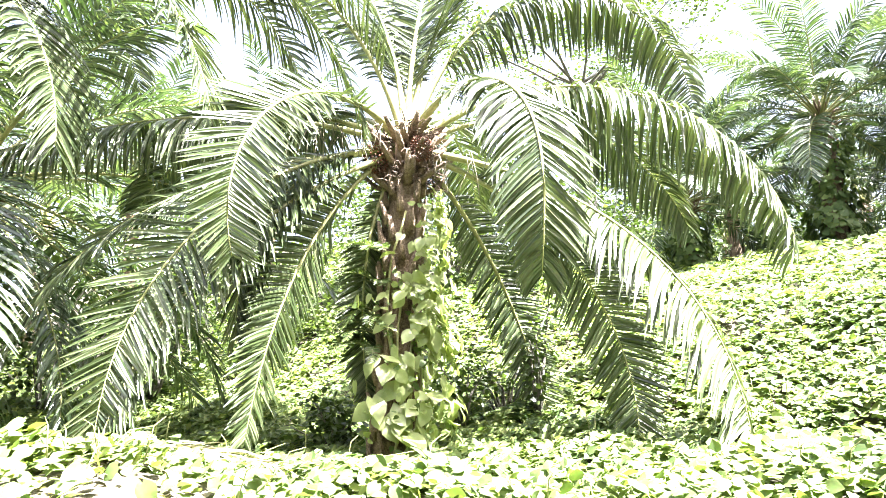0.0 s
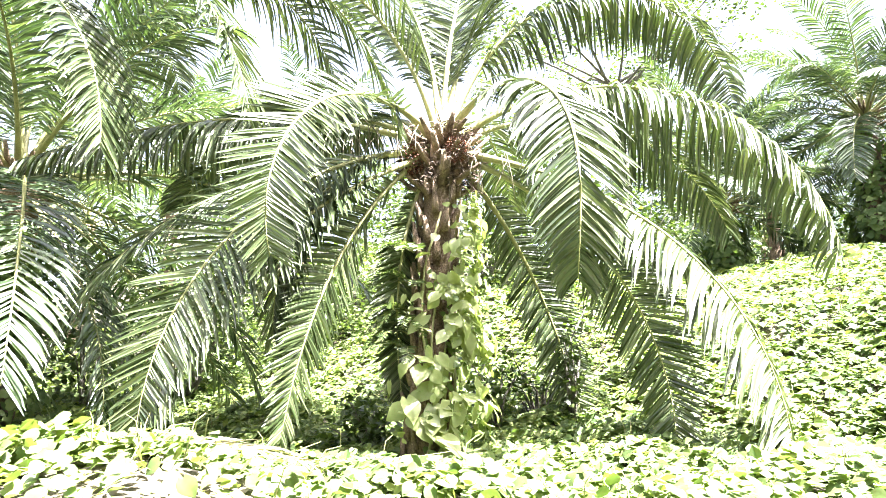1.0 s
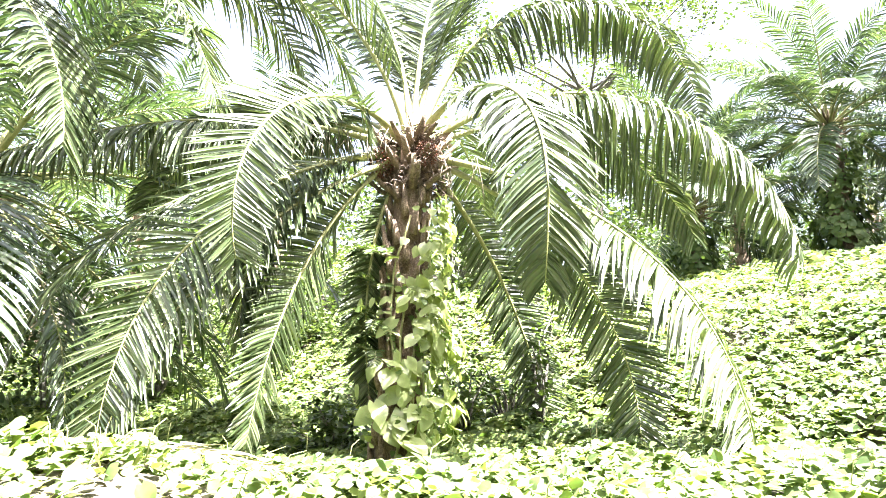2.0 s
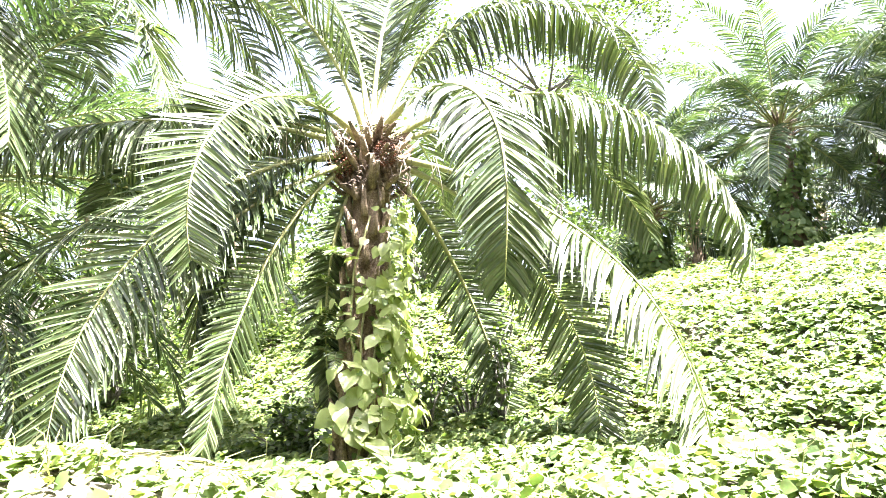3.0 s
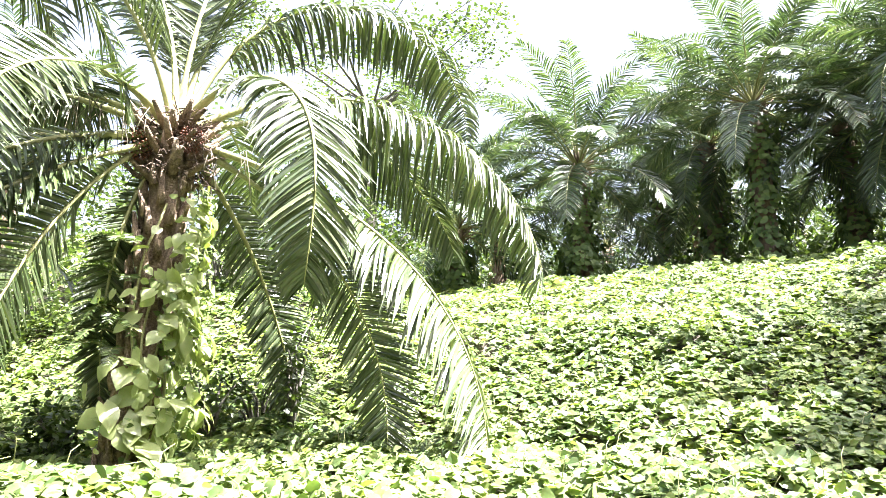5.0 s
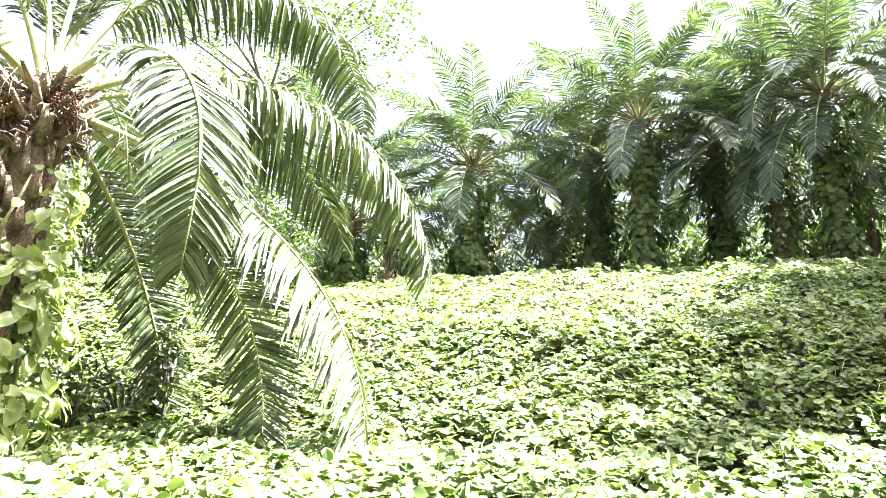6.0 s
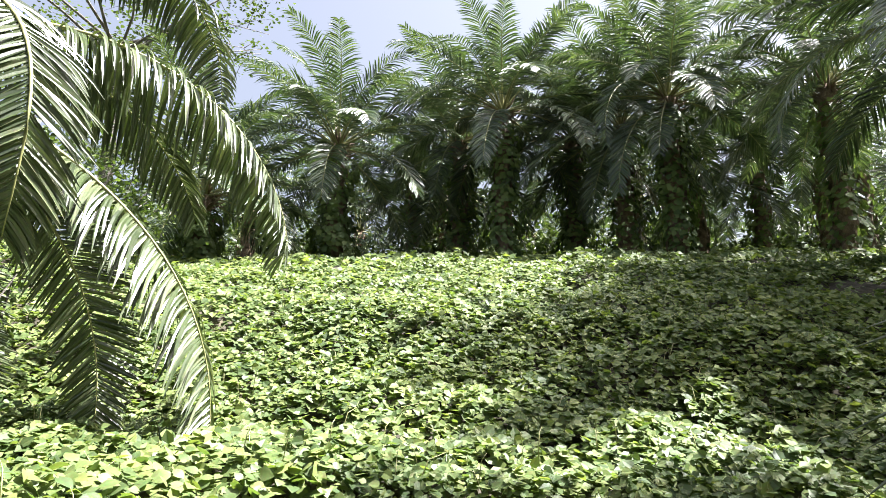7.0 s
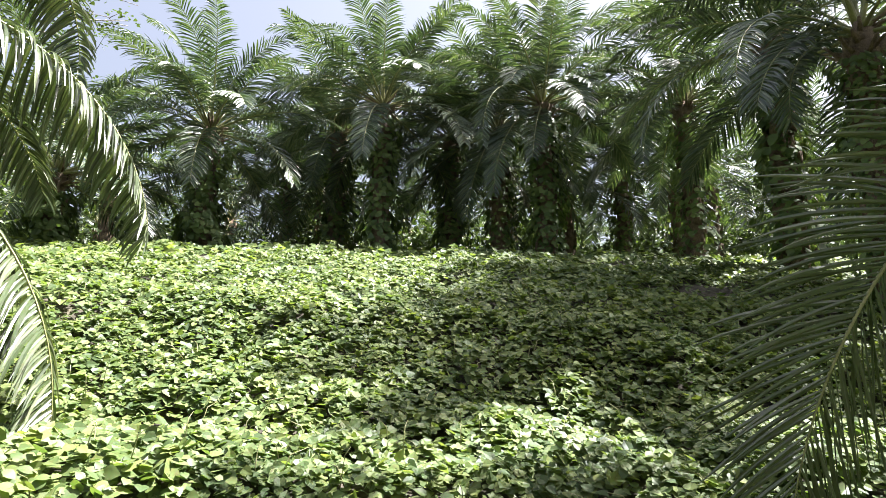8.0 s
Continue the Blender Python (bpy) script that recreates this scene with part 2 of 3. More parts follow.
def fine_leaves(centres, size, rng, tilt):
    """Heart-shaped leaves with a creased midrib and arched sides, for the clump nearest the camera."""
    u = np.array([0.0, 0.12, 0.32, 0.56, 0.8, 1.0])
    wide = np.array([0.16, 0.38, 0.46, 0.38, 0.2, 0.0])
    v = np.array([-1, -0.5, 0, 0.5, 1.0])
    px = u[:, None] - 0.14 * np.abs(v)[None] * (u[:, None] < 0.1)
    py = wide[:, None] * v[None]
    pz = -0.22 * (u[:, None] - 0.3) ** 2 + 0.16 * np.abs(v)[None] * wide[:, None] * 2 - 0.14 * (v[None] ** 2) * wide[:, None] * 1.6
    p = np.stack([px, py, pz], -1).reshape(-1, 3)
    k = len(centres)
    nrm = np.array([0.0, -0.35, 1.0]) + rng.normal(0, tilt, (k, 3))
    nrm /= np.linalg.norm(nrm, axis=1)[:, None]
    turn = rng.uniform(0, 2 * np.pi, k)
    ax = np.stack([np.cos(turn), np.sin(turn), rng.normal(-0.2, 0.3, k)], -1)
    ax -= (ax * nrm).sum(1)[:, None] * nrm
    ax /= np.linalg.norm(ax, axis=1)[:, None]
    sd = np.cross(nrm, ax)
    s = size * rng.uniform(0.6, 1.25, k)
    return centres[:, None] + s[:, None, None] * (p[None, :, :1] * ax[:, None] + p[None, :, 1:2] * sd[:, None] + p[None, :, 2:] * nrm[:, None])


FINE_FACES = [(i * 5 + j, i * 5 + j + 1, i * 5 + j + 6, i * 5 + j + 5) for i in range(5) for j in range(4)]


def build_near_clump():
    """The bigger-leaved creeper at the camera's feet, in front of the palm."""
    rng = np.random.default_rng(4)
    k = 5600
    r, a = np.sqrt(rng.uniform(2.7**2, 4.8**2, k)), rng.uniform(radians(-40), radians(33), k)
    x, y = r * np.sin(a), r * np.cos(a)
    keep = rng.random(k) > np.maximum(1.5 * bare(x, y), 0.5 * gap(x, y))
    x, y = x[keep], y[keep]
    z = ground_z(x, y) + 0.04 + (canopy(x, y) + 0.03) * rng.random(len(x)) ** 0.35 * (1 - 0.7 * bare(x, y))
    soup = Soup()
    soup.many(fine_leaves(np.stack([x, y, z], -1), 0.082, rng, 0.45), FINE_FACES)
    return tagged(soup.done("broad_leaf_creeper", COVER), "broad yellow-green creeper leaves in a low clump", "creeper", kind="stuff")


def build_cover():
    rng = np.random.default_rng(3)
    soup = Soup()
    # rings by distance: inner, outer, leaves per square metre, leaf size
    for r0, r1, dens, size in ((1.5, 4.8, 1100, 0.11), (4.8, 9, 1400, 0.078), (9, 15, 700, 0.094), (15, 26, 70, 0.18)):
        a0, a1 = radians(-48), radians(100)
        k = int(dens * (a1 - a0) / 2 * (r1**2 - r0**2))
        r = np.sqrt(rng.uniform(r0**2, r1**2, k))
        a = rng.uniform(a0, a1, k)
        x, y = r * np.sin(a), r * np.cos(a)
        keep = (rng.random(k) > np.maximum(np.minimum(1.4 * bare(x, y), 0.93), 0.4 * gap(x, y))) & ((r > 4.5) | (a > radians(30)))
        x, y, a = x[keep], y[keep], a[keep]
        size = np.where((a > radians(28)) & (r0 < 2), 0.074, 0.085 if r0 < 2 else size)
        z = ground_z(x, y) + 0.02 + canopy(x, y) * (1 - 0.5 * gap(x, y)) * rng.random(len(x)) ** 0.2 * (1 - 0.7 * bare(x, y))
        soup.many(leaves(np.stack([x, y, z], -1), size, rng, 0.36, (-0.25, -0.38, 1.0), shape=SIMPLE_SHAPE if r0 > 8 else MID_SHAPE), SIMPLE_FACES if r0 > 8 else MID_FACES)
    # thinner growth on the side that the camera turns its back to
    k = 48000
    r, a = np.sqrt(rng.uniform(1.2**2, 12**2, k)), rng.uniform(radians(100), radians(312), k)
    x, y = r * np.sin(a), r * np.cos(a)
    z = ground_z(x, y) + 0.02 + 0.6 * canopy(x, y) * rng.random(k) ** 0.3
    soup.many(leaves(np.stack([x, y, z], -1), 0.12, rng, 0.34, (0.0, 0.0, 1.0), shape=SIMPLE_SHAPE), SIMPLE_FACES)
    ob = soup.done("ground_cover", COVER, smooth=False)
    return tagged(ob, "dense bright green creeper leaves carpeting the bank", "ground cover", kind="stuff")


build_cover()
build_near_clump()


# ---- palms ----
def frond_curve(phi, th0, th1, p, length, bend, n=26):
    """Points of a frond's midrib from its foot: heading phi (degrees clockwise from +y), rising th0, ending th1."""
    s = (np.arange(n) + 0.5) / n
    th = np.radians(th0 + (th1 - th0) * s**p)
    az = np.radians(phi + bend * s**2)
    d = np.stack([np.sin(az) * np.cos(th), np.cos(az) * np.cos(th), np.sin(th)], -1)
    pts = np.concatenate([np.zeros((1, 3)), np.cumsum(d, 0) * length / n])
    return pts


def leaflet_verts(pts, length, rng, per_side, seg, size=0.8, width=0.042, start=0.18, droop=1.0, messy=1.0, twist=0.0, fold=0.0):
    """All leaflets of one frond: pieces x points x 3. They stand off in two ranks a side, and hang with their weight."""
    n = len(pts) - 1
    seglen = length / n
    out = []
    tan = np.gradient(pts, axis=0)
    tan /= np.linalg.norm(tan, axis=1)[:, None]
    down = np.array([0.0, 0.0, -1.0])
    for sgn in (-1, 1):
        s = start + (1 - start) * (np.arange(per_side) + rng.uniform(0, 0.7, per_side)) / per_side
        s = np.clip(s, start, 0.998)
        i = np.minimum((s * n).astype(int), n - 1)
        w = (s * n - i)[:, None]
        base = pts[i] * (1 - w) + pts[i + 1] * w
        t = tan[i] * (1 - w) + tan[i + 1] * w
        t /= np.linalg.norm(t, axis=1)[:, None]
        level = np.cross(t, (0, 0, 1.0))
        ln = np.linalg.norm(level, axis=1)[:, None]
        level = np.where(ln > 0.15, level / np.maximum(ln, 1e-6), np.nan)
        for k in range(1, len(level)):      # carry the side through a hanging tip
            if np.isnan(level[k, 0]):
                level[k] = level[k - 1]
            elif level[k] @ level[k - 1] < 0:
                level[k] = -level[k]
        if twist:      # the midrib is wrung along its way out
            turn = np.radians(twist * np.clip(s / 0.45, 0, 1))[:, None]
            level = level * np.cos(turn) + np.cross(t, level) * np.sin(turn)
        up = np.cross(level, t)
        q = (s - start) / (1 - start)
        wide_open = (63, 12) if droop < 0.6 else (57 + min(26, 13 * max(0, droop - 1.2)), 23)      # stiff and limp ones stand off further
        al = np.radians(wide_open[0] - wide_open[1] * q**2 + rng.normal(0, 3 * messy, per_side))
        be = np.radians(np.where(rng.random(per_side) < 0.5, 20, -2) * (1 - 0.7 * q) + rng.normal(0, 4 * messy, per_side) - fold)
        d = np.cos(al)[:, None] * t + np.sin(al)[:, None] * (sgn * level * np.cos(be)[:, None] + up * np.sin(be)[:, None])
        ln = size * np.interp(q, [0, 0.12, 0.4, 0.75, 1], [0.45, 0.8, 1.0, 0.8, 0.42]) * rng.uniform(0.86, 1.1, per_side)
        wd = width * np.interp(q, [0, 0.3, 1], [0.7, 1.0, 0.8]) * rng.uniform(0.8, 1.15, per_side)
        fall = droop * rng.uniform(0.6, 1.3, per_side) * (0.25 + 0.75 * np.sqrt(np.clip(1 - t[:, 2] ** 2, 0, 1)))
        rows, cur = [], base
        flat = np.cross(d, t)
        flat /= np.linalg.norm(flat, axis=1)[:, None] + 1e-9
        roll = rng.normal(0, 0.35 * messy, per_side)[:, None]      # each blade is turned a little on its own
        flat = flat * np.cos(roll) + np.cross(d, flat) * np.sin(roll)
        for j in range(seg + 1):
            f = j / seg
            wide = np.interp(f, [0, 0.15, 0.5, 0.8, 1], [0.45, 0.9, 1.0, 0.7, 0.05]) * wd
            across = np.cross(flat, d)
            across /= np.linalg.norm(across, axis=1)[:, None] + 1e-9
            keel = flat * (wide * 0.22)[:, None] * (1 if sgn > 0 else -1)
            rows += [cur - across * wide[:, None] * 0.5, cur - keel, cur + across * wide[:, None] * 0.5]
            cur = cur + d * (ln / seg)[:, None]
            d = d + down * (fall * (0.10 + 0.75 * (j + 1) / seg) * 1.6 / seg)[:, None]
            d /= np.linalg.norm(d, axis=1)[:, None]
            flat = flat - (flat * d).sum(1)[:, None] * d
            flat /= np.linalg.norm(flat, axis=1)[:, None] + 1e-9
        out.append(np.stack(rows, 1))
    return np.concatenate(out)


def strip_faces(seg):
    fs = []
    for j in range(seg):
        a = j * 3
        fs += [(a, a + 1, a + 4, a + 3), (a + 1, a + 2, a + 5, a + 4)]
    return fs


def frond(palm, foot, spec, rng, per_side=75, seg=4, size=0.8, width=0.042, droop=1.0, leaf=None, start=0.18, thick=0.035, single=False, twist=0.0, fold=0.0):
    """One frond under a palm: the midrib, and its leaflets under it, singly or as one mesh."""
    phi, th0, th1, p, length, bend = spec
    pts = frond_curve(phi, th0, th1, p, length, bend, 26 if per_side > 44 else 12)
    rib = Soup()
    f = np.linspace(0, 1, len(pts))
    tube(rib, pts, thick * np.interp(f, [0, 0.06, 0.2, 0.6, 1], [2.0, 1.4, 0.8, 0.38, 0.08]), 6 if per_side > 44 else 4, 0.7)
    rach = rib.done("frond", RACHIS, palm)
    rach.location = foot
    lv = leaflet_verts(pts, length, rng, per_side, seg, size, width, start, droop, 1.0, twist, fold)
    if single:
        for one in lv:
            mesh_object("leaflet", one.tolist(), strip_faces(seg), leaf or FROND, rach, smooth=False)
    else:
        lf = Soup()
        lf.many(lv, strip_faces(seg))
        tagged(lf.done("foliage", leaf or FROND, rach, smooth=False), kind="stuff")
    return rach


def trunk(palm, height, radius, rng, lean=(0, 0), scales=True):
    """A palm stem wrapped in the stubs of old leaf stalks."""
    sp = Soup()
    z = np.linspace(-0.3, height, 14)
    f = z / height
    pts = np.stack([lean[0] * f, lean[1] * f, z], -1)
    tube(sp, pts, radius * (0.86 + 0.1 * np.sin(f * 7)), 14)
    stem = sp.done("trunk", BARK, palm)
    st = Soup()
    turn = 0.0
    step = 0.035 if scales else 0.11
    for k in range(int(height / step)):
        turn += 2.399
        h = 0.05 + k * step
        ff = h / height
        cx, cy = lean[0] * ff, lean[1] * ff
        o = np.array([math.cos(turn), math.sin(turn), 0])
        b = np.array([cx, cy, h]) + o * radius * 0.85
        ln = rng.uniform(0.12, 0.26)
        tip = b + o * rng.uniform(0.03, 0.09) + np.array([0, 0, ln])
        tube(st, [b - np.array([0, 0, 0.08]), b + o * 0.03, tip], [0.085, 0.07, rng.uniform(0.02, 0.04)], 6, 0.5)
    tagged(st.done("leaf_stub", BARK, stem), kind="stuff")
    return stem


def crown_mass(palm, at, rng, radius=0.34, stubs=46, fibres=700):
    """The swollen heart of a palm: stalk butts bristling outwards, and brown fibre between them."""
    butt = Soup()
    for k in range(stubs):
        a, h = k * 2.399, rng.uniform(-0.35, 0.25)
        o = np.array([math.cos(a), math.sin(a), 0])
        b = np.array(at) + o * 0.12 + np.array([0, 0, h])
        tube(butt, [b, b + o * radius * 0.6 + np.array([0, 0, 0.10]), b + o * radius * rng.uniform(0.85, 1.15) + np.array([0, 0, rng.uniform(0.12, 0.28)])], [0.05, 0.036, 0.02], 6, 0.6)
    butt.done("stalk_butt", BARK, palm)["kind"] = "stuff"
    fb = Soup()
    for k in range(fibres):
        a, h = rng.uniform(0, 6.283), rng.uniform(-0.3, 0.35)
        o = np.array([math.cos(a), math.sin(a), 0])
        b = np.array(at) + o * rng.uniform(0.1, radius) + np.array([0, 0, h])
        d = o * rng.uniform(0.02, 0.12) + rng.normal(0, 0.06, 3)
        tube(fb, [b, b + d * 0.6 + rng.normal(0, 0.01, 3), b + d + np.array([0, 0, -rng.uniform(0.0, 0.08)])], [0.009, 0.006, 0.002], 3)
    fb.done("crown_fibre", FIBRE, palm)["kind"] = "stuff"


def palm_empty(x, y, z, label, group=""):
    ob = new("oil_palm")
    ob.location = (x, y, z)
    return tagged(ob, label, "palm tree", group)


# The palm in front: heading, rise at foot, fall at tip, curl, length, sideways bend.
# then how far it is wrung, how limp its leaflets hang, and how far they fold under.
MAIN_FRONT = [      # the fronds that lean towards the camera, with the length of their leaflets last
    (214.8, 26.5, -109.5, 1.15, 3.2, 2.8, -40, 0.3, 0, 0.52), (233.0, -14.0, -91.9, 1.3, 4.06, 9.5, -44, 0.45, 4, 0.58), (229.9, -29.1, -85.6, 1.64, 4.18, 16.7, -30, 0.9, 8, 0.5),
    (258.1, -9.7, -73.5, 1.89, 4.14, 7.6, -30, 1.0, 5, 0.6), (242.6, -0.5, -95.6, 0.88, 2.71, 2.4, -20, 1.4, 10, 0.6),
    (142.1, 52.9, -119.6, 0.84, 3.47, 38.2, 15, 1.9, 20, 0.64), (103.9, -15.4, -96.3, 1.56, 4.48, 7.8, 20, 3.4, 20, 0.8),
]
MAIN_SIDES = [
    (273.8, 24.7, -25.7, 0.9, 4.28, -17.1, -15, 3.2, 30, 0.72), (239.9, -17.0, -82.0, 0.45, 3.19, -15.7, 60, 0.5, 0, 0.5), (256.9, -47.0, -99.9, 0.5, 2.54, -9.9, 60, 0.5, 0, 0.34),
    (94.1, 39.9, -85.3, 1.14, 4.54, 15.3, -12, 3.4, 38, 0.76), (67.0, 33.2, -67.9, 1.4, 3.92, 7.4, -25, 1.8, 30, 0.64), (97.8, -23.7, -93.2, 1.25, 3.67, -3.0, -72, 0.5, 0, 0.52),
    (54.0, -17.3, -73.0, 0.45, 3.37, -5.1, -70, 0.5, 0, 0.44), (93.2, 72.9, -103.4, 1.53, 4.8, -34.6, -10, 3.0, 35, 0.66),
]
MAIN_UPRIGHT = [
    (300, 84, 20, 1.6, 3.6, 10, 0, 1.2, 0, 0.7), (20, 86, 35, 1.5, 3.4, 0, 0, 1.2, 0, 0.7), (60, 82, 10, 1.6, 3.7, -8, 0, 1.2, 0, 0.7), (345, 76, 0, 1.3, 3.9, 6, 0, 1.2, 0, 0.7), (255, 74, -20, 1.4, 3.9, 5, 0, 1.2, 0, 0.7),
    (320, 45, -45, 1.2, 4.0, 0, 0, 1.5, 10, 0.7), (15, 45, -40, 1.2, 4.0, 0, 0, 1.5, 10, 0.7), (290, 35, -55, 1.3, 3.6, 0, 30, 1.5, 10, 0.7),
]
main = palm_empty(-0.47, 6.5, 0.05, "large oil palm with long arching fronds and a vine-clad trunk")
MAIN_HEART = np.array([0.13, 0.12, 3.07])


def main_palm():
    rng = np.random.default_rng(11)
    trunk(main, 2.95, 0.18, rng, (0.12, 0.10))
    crown_mass(main, (0.12, 0.11, 2.93), rng, 0.32)
    for n, (*spec, twist, limp, fold, size) in enumerate(MAIN_FRONT + MAIN_SIDES + MAIN_UPRIGHT):
        frond(main, MAIN_HEART.tolist(), spec, rng, 118, 5, size, 0.033 if limp < 1.5 else 0.041, limp, start=0.2, thick=0.042, single=n < 1, twist=twist, fold=fold)


main_palm()


def near_palm(x, y, crown, specs, extra, seed, label, singles=0, twist=0.0, width=0.045, per=78, limp=1.2, size=0.72):
    """A palm whose stem stays out of sight: the fronds that reach into view, and a few more round its crown."""
    rng = np.random.default_rng(seed)
    z = float(ground_z(x, y))
    palm = palm_empty(x, y, z, label)
    h = crown - z
    trunk(palm, h - 0.1, 0.24, rng, scales=False)
    crown_mass(palm, (0, 0, h - 0.1), rng, 0.36, 30, 80)
    for n, spec in enumerate(specs):
        frond(palm, (0, 0, h), spec, rng, per, 5, size, width, limp, start=0.22, single=n < singles, twist=twist)
    for phi, th0, th1 in extra:
        frond(palm, (0, 0, h), (phi, th0, th1, 1.2, 4.0, 5), rng, 60, 4, 0.78, 0.042)
    return palm


near_palm(-4.7, 5.5, 4.7, [(79.2, 47.9, -78.2, 0.82, 5.29, 4.9), (96.1, 34.6, -80.3, 0.7, 4.08, -1.3), (103.5, -21.6, -86.2, 1.35, 3.06, -1.1), (69.4, 30.4, -90.4, 1.36, 4.74, -7.7), (15.7, 60.5, -74.0, 1.11, 3.94, 6.0)],
          [(330, 50, -40), (290, 20, -60), (240, 50, -50), (200, 10, -60), (160, 75, 0)], 21, "oil palm with overhanging fronds seen from below", 1, per=110, width=0.036, limp=1.8)
# most of the steep extra fronds stay out of view, added to shade the drooping one
near_palm(4.3, -1.0, 2.6, [(336.9, -29.6, -79.0, 1.69, 3.66, -11.0)],
          [(75, 40, -50), (120, 40, -60), (180, 60, -30), (270, 78, 20), (90, 65, -20), (140, 70, 0), (100, 40, -40), (30, 80, 30), (345, 58, 5), (320, 55, 5), (2, 52, 0), (300, 62, 10), (40, 62, 10), (60, 55, 0), (20, 66, 15), (50, 76, 30), (35, 71, 20), (46, 66, 10), (55, 72, 20), (45, 58, 0)], 23, "oil palm with a drooping dark frond close by", 1, 62, 0.023, 104, 0.6, 0.8)


def ivy(palm, h, rng, count=520, radius=0.5, size=0.13, top=0.5):
    """Creepers wrapped round a stem."""
    a = rng.uniform(0, 2 * np.pi, count)
    z = rng.uniform(0.0, h - top, count)
    lump = 1 + 0.3 * np.sin(a * 3 + z * 2.2) + 0.2 * np.sin(z * 5 + a)
    r = radius * lump * rng.uniform(0.75, 1.1, count)
    out = np.stack([np.cos(a), np.sin(a), np.full(count, 0.45)], -1)
    c = np.stack([r * np.cos(a), r * np.sin(a), z], -1)
    sp = Soup()
    # leaves lie along the stem, facing outwards
    nrm = out / np.linalg.norm(out, axis=1)[:, None]
    ax = np.cross(nrm, np.stack([-np.sin(a), np.cos(a), 0 * a], -1)) * 1.0 + rng.normal(0, 0.4, (count, 3))
    ax[:, 2] -= 0.7
    ax -= (ax * nrm).sum(1)[:, None] * nrm
    ax /= np.linalg.norm(ax, axis=1)[:, None]
    nr2 = nrm + rng.normal(0, 0.25, (count, 3))
    sd = np.cross(nr2, ax)
    s = size * rng.uniform(0.6, 1.3, count)
    v = c[:, None] + s[:, None, None] * (LEAF_SHAPE[None, :, :1] * ax[:, None] + LEAF_SHAPE[None, :, 1:] * sd[:, None])
    sp.many(v, LEAF_FACES)
    return tagged(sp.done("creeper", IVY, palm, "green creeper leaves wrapped round the stem"), kind="stuff")


def grove_palm(x, y, crown, seed, n=36, length=4.2, wrap=0, specs=(), stout=0.5, label="tall oil palm in the grove with a creeper-clad trunk", dry=1, per=72):
    rng = np.random.default_rng(seed)
    z = float(ground_z(x, y)) - 0.05
    palm = palm_empty(x, y, z, label, "palms of the grove")
    h = crown - z
    trunk(palm, h, 0.27, rng, scales=False)
    if per > 45:
        crown_mass(palm, (0, 0, h - 0.1), rng, 0.4, 24, 30)
    if wrap:
        ivy(palm, h, rng, 500 + wrap * 2 if per > 45 else wrap, stout, 0.15 if math.hypot(x, y) > 13 else 0.1)
    turn = rng.uniform(0, 360)
    for k in range(n):
        age = k / n
        spec = (turn + k * 137.5 % 360, 84 - 106 * age + rng.normal(0, 5), 30 - 118 * age, 1.25, length * rng.uniform(0.85, 1.08), rng.normal(0, 12))
        frond(palm, (0, 0, h), spec, rng, per, 3 if per > 45 else 2, 0.72, 0.046 if per > 45 else 0.075, 1.4, leaf=DRY if (dry and k == n - 2 and seed % 3 == 0) else FROND_FAR)
    for spec in specs:
        frond(palm, (0, 0, h), spec, rng, 66, 4, 0.6, 0.034, 1.3, leaf=FROND_FAR)
    return palm


def at_bearing(az, d):
    return d * math.sin(radians(az)), 0.28 + d * math.cos(radians(az))


# bearing, distance, elevation of the crown, creeper leaves on the stem
GROVE = [(30.9, 19.5, 21.5, 700), (20.4, 19, 16.8, 250), (37.4, 27, 19.0, 120), (41.3, 22.5, 22.2, 600), (45.1, 19.5, 24.6, 520), (51.1, 22, 22.0, 600),
         (55.1, 20.5, 22.7, 160), (59.0, 18.5, 24.6, 450), (65.2, 24, 19.4, 150), (70.6, 19.0, 23.6, 150)]
CHOSEN = {7: [(271.4, 26.1, -98, 1.0, 4.2, -5.8), (245, -30, -66, 1.3, 3.4, 1.5), (210, 12.5, -51.5, 1.45, 3.0, 7.6), (293.2, -18.7, -48.4, 1.46, 4.6, 7.5)],
          4: [(273.7, 13.2, -78.6, 1.8, 4.1, -11.3)], 0: [(236.9, 26.5, -31.2, 1.5, 4.1, -5.2)]}
grove = []
for i, (az, d, el, wrap) in enumerate(GROVE):
    x, y = at_bearing(az, d)
    grove.append(grove_palm(x, y, 0.49 + d * math.tan(radians(el)), 40 + i, wrap=wrap, stout=0.62 if wrap >= 600 else 0.5, specs=CHOSEN.get(i, ()), n=30 if i != 2 else 20, length=4.2 if i != 2 else 3.2))
x, y = at_bearing(83.5, 11.3)
grove_palm(x, y, 5.98, 61, n=18, length=3.6, wrap=1000, stout=0.45, specs=[(295.2, -15.5, -98, 1.74, 2.75, -9.7), (289.5, -3.4, -68.1, 1.76, 4.3, -23.6), (3.5, 53.5, -14, 1.6, 4.0, -0.6)], label="oil palm on the bank with arching silvery fronds")
# an added palm, out of view to the right, that casts shade on the bank
grove_palm(12.7, 0.0, 12.0, 64, n=26, length=4.3, wrap=300, label="unseen tall oil palm added to shade the bank", dry=0)
x, y = at_bearing(77.5, 14.5)
grove_palm(x, y, 7.7, 63, n=30, length=4.2, wrap=500, label="oil palm on the bank beside the others", dry=0)
x, y = at_bearing(-35.3, 9.0)
grove_palm(x, y, 3.15, 62, n=24, wrap=900, specs=[(51.8, -32.3, -72.6, 2.26, 4.5, -19.4), (82.3, -45, -92.3, 1.9, 3.3, -15.1), (103.1, -45, -89.7, 2.0, 3.1, 0.1)], label="oil palm with a fern-covered trunk behind the front row", dry=0)

